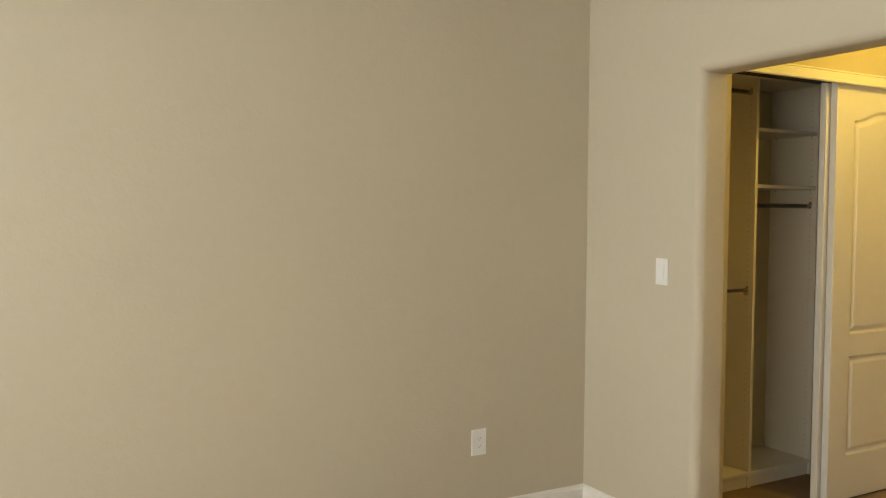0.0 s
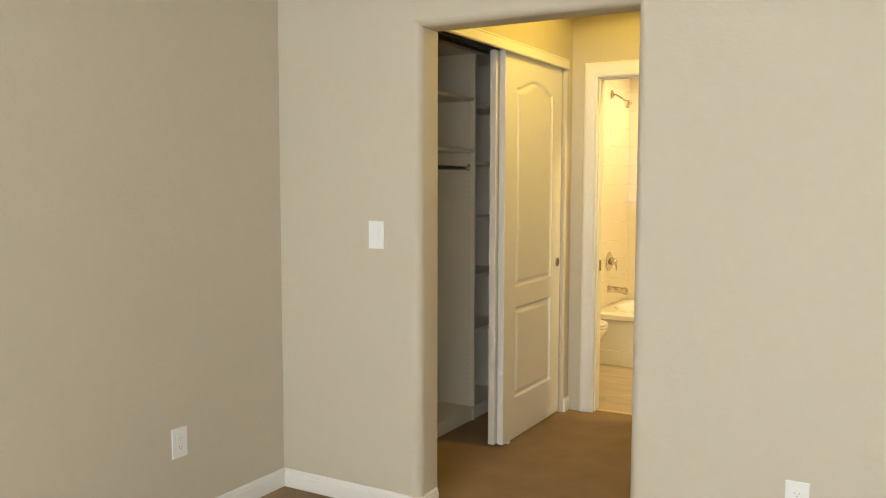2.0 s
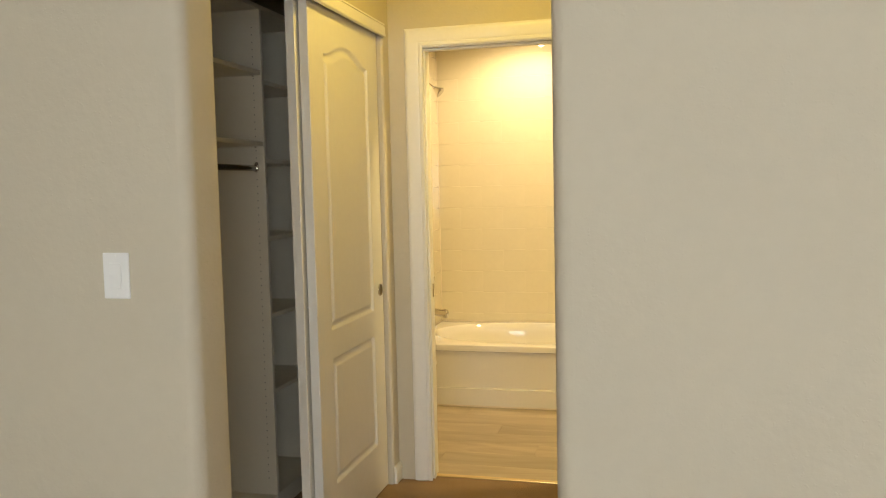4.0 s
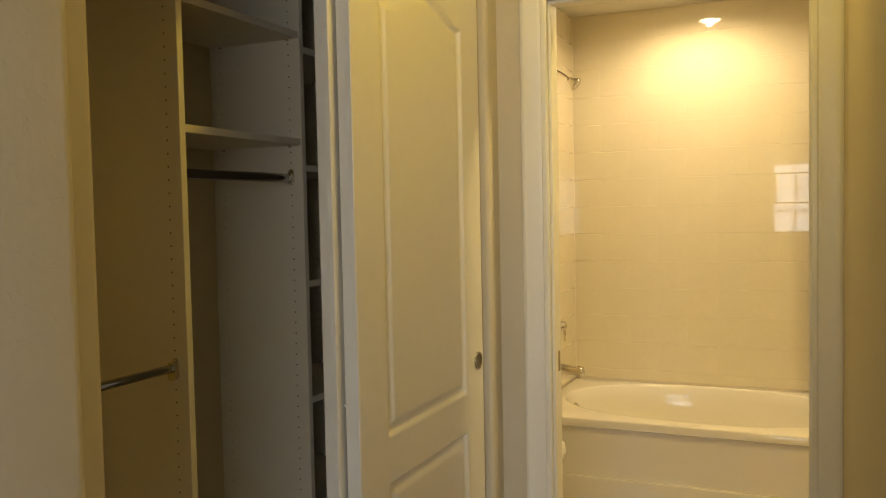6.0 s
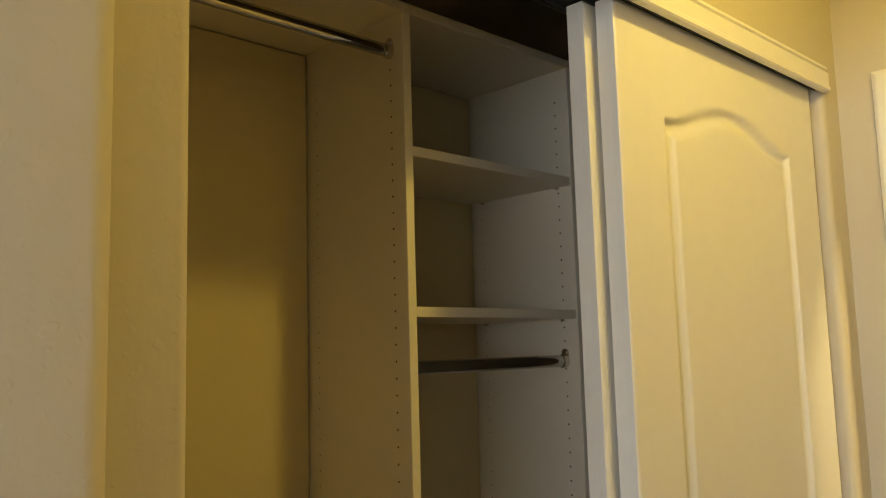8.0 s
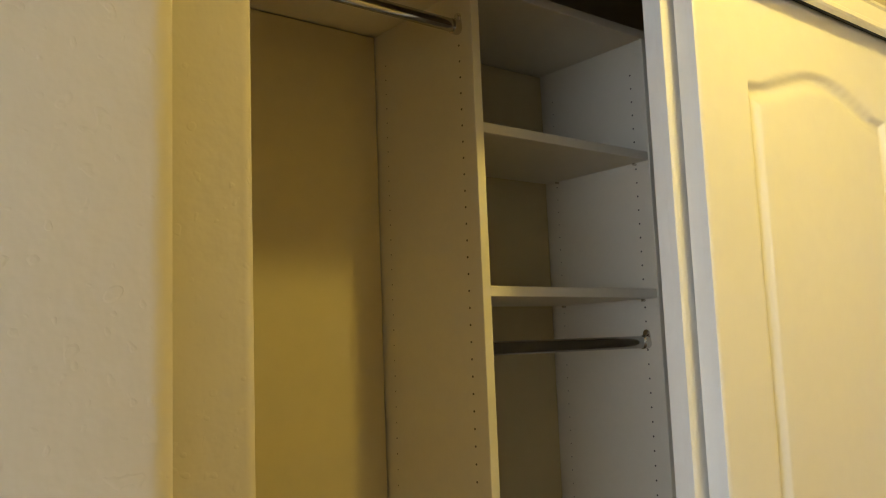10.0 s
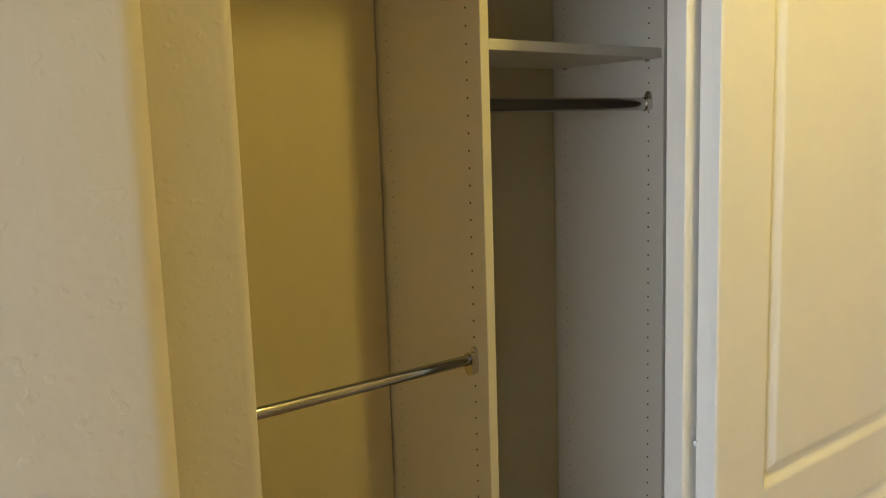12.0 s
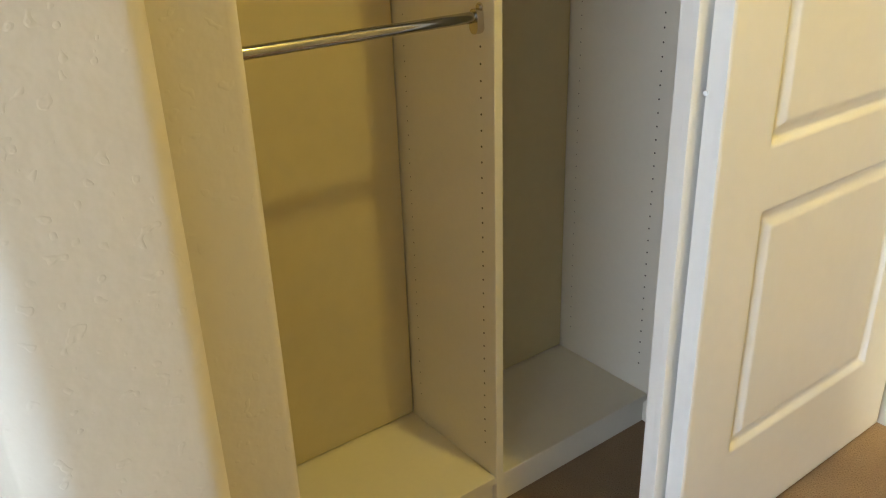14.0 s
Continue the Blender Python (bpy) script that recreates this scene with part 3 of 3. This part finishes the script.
bm = bmesh.new()
loft(bm, [rim_rect(0.016, 0.350), rim_rect(0.0, 0.356), rim_rect(0.0, TZ - 0.008), rim_rect(0.003, TZ - 0.002), rim_rect(0.010, TZ),
          oval(0.412, 0.715, TZ + 0.004), oval(0.402, 0.702, TZ + 0.003), oval(0.394, 0.692, TZ - 0.006), oval(0.388, 0.672, TZ - 0.06), oval(0.362, 0.610, 0.17), oval(0.32, 0.55, 0.11),
          oval(0.20, 0.44, 0.085), oval(0.05, 0.1, 0.08)], cap0=False)
smooth_by_angle(part("basin", bm, ACRYLIC, tub), 50)
part("apron", boxes((TX0 + 0.016, TY0, 0.114, TX0 + 0.034, TY1, 0.359), bevel=0.003), ACRYLIC, tub)
part("apron_step", boxes((TX0 - 0.004, TY0, 0.004, TX0 + 0.03, TY1, 0.118), bevel=0.007), ACRYLIC, tub)
bm = bmesh.new()
lathe(bm, [(0.034, -0.006), (0.034, 0.005), (0.028, 0.010), (0.010, 0.012)], pose(cx, cy + 0.651, 0.322, 67, 0, 0))
part("overflow_plate", bm, CHROME, tub, "round nickel overflow plate", smooth=True)
part("caulk", rod(bmesh.new(), (TX0 - 0.004, TY0, 0.004), (TX0 - 0.004, TY1, 0.004), 0.005, 8), GROUT, tub)

# ---- tub fittings on the end wall ----
FX = 6.43
YTF = YT - 0.001
valve = thing("shower_valve", "nickel shower valve with lever handle on the tiled end wall", "shower valve")
bm = bmesh.new()
lathe(bm, [(0.080, 0.0), (0.080, 0.004), (0.072, 0.010), (0.035, 0.014)], pose(FX, YTF, 0.765, 90), 40)
part("escutcheon", bm, CHROME, valve, smooth=True)
bm = bmesh.new()
lathe(bm, [(0.030, 0.0), (0.028, 0.035), (0.022, 0.055), (0.012, 0.062)], pose(FX, YTF - 0.012, 0.765, 90), 28)
part("hub", bm, CHROME, valve, smooth=True)
bm = bmesh.new()
rod(bm, (FX, YTF - 0.062, 0.775), (FX - 0.015, YTF - 0.070, 0.690), 0.0085, 14, r2=0.006)
part("lever", bm, CHROME, valve, smooth=True)

spout = thing("tub_spout", "nickel tub spout on the tiled end wall", "tub spout")
bm = bmesh.new()
rings = []
for d, rr, z in ((0, 0.034, 0.535), (0.006, 0.034, 0.535), (0.010, 0.029, 0.535), (0.07, 0.027, 0.532), (0.145, 0.025, 0.526), (0.147, 0.027, 0.525), (0.160, 0.027, 0.523), (0.164, 0.020, 0.521)):
    rings.append([(FX + rr * math.cos(2 * math.pi * k / 24), YTF - d, z + rr * math.sin(2 * math.pi * k / 24)) for k in range(24)])
loft(bm, rings)
rod(bm, (FX, YTF - 0.146, 0.520), (FX, YTF - 0.148, 0.494), 0.017, 20)
part("body", bm, CHROME, spout, smooth=True)
bm = bmesh.new()
rod(bm, (FX, YTF - 0.140, 0.546), (FX, YTF - 0.140, 0.556), 0.006, 12)
part("diverter", bm, CHROME, spout)

shower = thing("shower", "nickel shower head on a bent arm over the tub", "shower")
bm = bmesh.new()
path = [Vector((FX, YTF - 0.105 * k / 12, 2.130 - 0.055 * (k / 12) ** 1.7)) for k in range(13)]
loft(bm, [[(FX + 0.0105 * math.cos(2 * math.pi * j / 16), p.y, p.z + 0.0105 * math.sin(2 * math.pi * j / 16)) for j in range(16)] for p in path])
part("arm", bm, CHROME, shower, smooth=True)
bm = bmesh.new()
lathe(bm, [(0.036, 0), (0.035, 0.005), (0.020, 0.012), (0.010, 0.015)], pose(FX, YTF, 2.130, 90), 24)
part("flange", bm, CHROME, shower, smooth=True)
bm = bmesh.new()
d = (path[-1] - path[-3]).normalized()
m = Matrix.Translation(path[-1]) @ d.to_track_quat("Z", "Y").to_matrix().to_4x4()
lathe(bm, [(0.011, -0.004), (0.015, 0.008), (0.021, 0.022), (0.035, 0.042), (0.037, 0.052), (0.031, 0.056)], m, 28)
part("head", bm, CHROME, shower, smooth=True)

# ---- toilet ----
toilet = thing("toilet", "white porcelain two-piece toilet with closed lid", "toilet")
tx, ty = 5.36, YL - 0.02


def egg(w, l, z, back=0.22, y_off=0.0):
    """An outline with a round front (towards -y) and a blunter back."""
    out = []
    for k in range(40):
        a = 2 * math.pi * k / 40
        s, c = math.sin(a), math.cos(a)
        out.append((tx + w * math.copysign(abs(c) ** (0.85 if s < 0 else 0.7), c), ty - 0.43 + y_off + (l if s < 0 else back) * s, z))
    return out


bm = bmesh.new()
loft(bm, [egg(0.105, 0.17, 0.002, 0.30), egg(0.105, 0.165, 0.03, 0.30), egg(0.095, 0.13, 0.10, 0.28), egg(0.11, 0.15, 0.20, 0.26), egg(0.155, 0.21, 0.30, 0.24), egg(0.178, 0.245, 0.36, 0.22), egg(0.182, 0.25, 0.385, 0.22), egg(0.176, 0.244, 0.392, 0.215)])
part("bowl", bm, PORCELAIN, toilet, smooth=True)
bm = bmesh.new()
loft(bm, [egg(0.180, 0.248, 0.394, 0.20), egg(0.185, 0.253, 0.398, 0.205), egg(0.185, 0.253, 0.408, 0.205), egg(0.178, 0.246, 0.413, 0.20)])
part("seat", bm, PLATE, toilet, smooth=True)
bm = bmesh.new()
loft(bm, [egg(0.178, 0.246, 0.415, 0.20), egg(0.183, 0.251, 0.419, 0.205), egg(0.182, 0.250, 0.428, 0.205), egg(0.165, 0.23, 0.437, 0.19)])
part("lid", bm, PLATE, toilet, smooth=True)
part("tank", box(bmesh.new(), tx - 0.22, ty - 0.19, 0.385, tx + 0.22, ty - 0.002, 0.735, bevel=0.025, seg=4), PORCELAIN, toilet, smooth=True)
part("tank_lid", box(bmesh.new(), tx - 0.23, ty - 0.20, 0.737, tx + 0.23, ty - 0.002, 0.770, bevel=0.008, seg=3), PORCELAIN, toilet, smooth=True)
bm = bmesh.new()
rod(bm, (tx - 0.17, ty - 0.19, 0.68), (tx - 0.17, ty - 0.205, 0.68), 0.010, 14)
rod(bm, (tx - 0.17, ty - 0.205, 0.68), (tx - 0.10, ty - 0.205, 0.672), 0.006, 12)
part("flush_lever", bm, CHROME, toilet, "nickel flush lever", smooth=True)

# ---- tiles and planks ----
TW, TH, GAP = 0.32, 0.1572, 0.0010
tile_meshes = {}


def tile_mesh(w, h):
    key = (round(w, 3), round(h, 3))
    if key not in tile_meshes:
        bm = bmesh.new()
        lo = [bm.verts.new(p) for p in ((0, -0.006, 0), (w, -0.006, 0), (w, -0.006, h), (0, -0.006, h))]
        last = lo
        for inset, y in ((0.0, -0.0095), (0.0006, -0.00965), (0.0016, -0.0099), (0.0034, -0.0100), (0.0040, -0.0100)):
            ring = [bm.verts.new((0.0003 * inset / 0.0040 if v.co.x < w / 2 else w - 0.0003 * inset / 0.0040, y, inset if v.co.z < h / 2 else h - inset)) for v in lo]
            for k in range(4):
                bm.faces.new((last[k], last[(k + 1) % 4], ring[(k + 1) % 4], ring[k]))
            last = ring
        bm.faces.new(last)
        tile_meshes[key] = finish("tile", bm, TILE, True)
    return tile_meshes[key]


rng = random.Random(7)


def tile_wall(parent, length, z0, z1, m):
    """Tiles in running bond over a wall whose lower start corner lies at m; x runs along it and -y out of it."""
    bed = part("grout", box(bmesh.new(), 0, -0.0094, z0, length, -0.0005, z1), GROUT, parent, "pale cream grout")
    bed.matrix_world = m
    row, z = 0, 0.458 - TH
    while z < z1 - 0.01:
        zb = max(z, z0)
        h = min(z + TH, z1) - zb - GAP
        u = -TW / 2 if row % 2 else 0.0
        while u < length - 0.01:
            a, b = max(u, 0), min(u + TW, length)
            if b - a > 0.02:
                ob = new("tile", tile_mesh(b - a - GAP, h))
                ob.parent = parent
                ob.matrix_world = m @ pose(a + GAP / 2, rng.uniform(-0.0004, 0.0004), zb, rng.uniform(-0.05, 0.05), 0, rng.uniform(-0.05, 0.05))
            u += TW
        z += TH
        row += 1


tiles_far = thing("wall_tiles_far", "cream glazed wall tiles in running bond behind the tub", "wall tiles", kind="structure")
tile_wall(tiles_far, 1.545, TZ + 0.006, ZC, pose(XE + 0.011, YT + 0.001, 0, 0, 0, -90))
tiles_end = thing("wall_tiles_end", "cream glazed wall tiles on the tub's end wall", "wall tiles", kind="structure")
tile_wall(tiles_end, XE - XT + 0.03, TZ + 0.006, ZC, pose(XT - 0.03, YT + 0.011, 0))

part("caulk", rod(bmesh.new(), (XE + 0.001, YT + 0.001, TZ + 0.004), (XE + 0.001, YT + 0.001, ZC - 0.001), 0.0035, 8), GROUT, tiles_far)

planks = thing("floor_planks", "pale oak-look vinyl plank bathroom floor", "plank floor", kind="structure")
plank_meshes = {}


def plank(x, y0, y1, w):
    key = round(y1 - y0, 3)
    if key not in plank_meshes:
        plank_meshes[key] = finish("plank", box(bmesh.new(), 0.0005, 0.0005, -0.006, w - 0.0005, key - 0.0005, 0.0, bevel=0.0008, seg=1), PLANK)
    ob = new("plank", plank_meshes[key])
    ob.parent = planks
    ob.location = (x, y0, 0.0)


x, row = 4.70, 0
while x < XT - 0.01:
    y = 0.4 - (row * 0.47) % 1.2
    while y < YL:
        a, b = max(y, 0.4), min(y + 1.2, YL)
        if b - a > 0.03 and x + 0.18 < XT + 0.12:
            plank(x, a, b, 0.18)
        y += 1.2
    x += 0.18
    row += 1
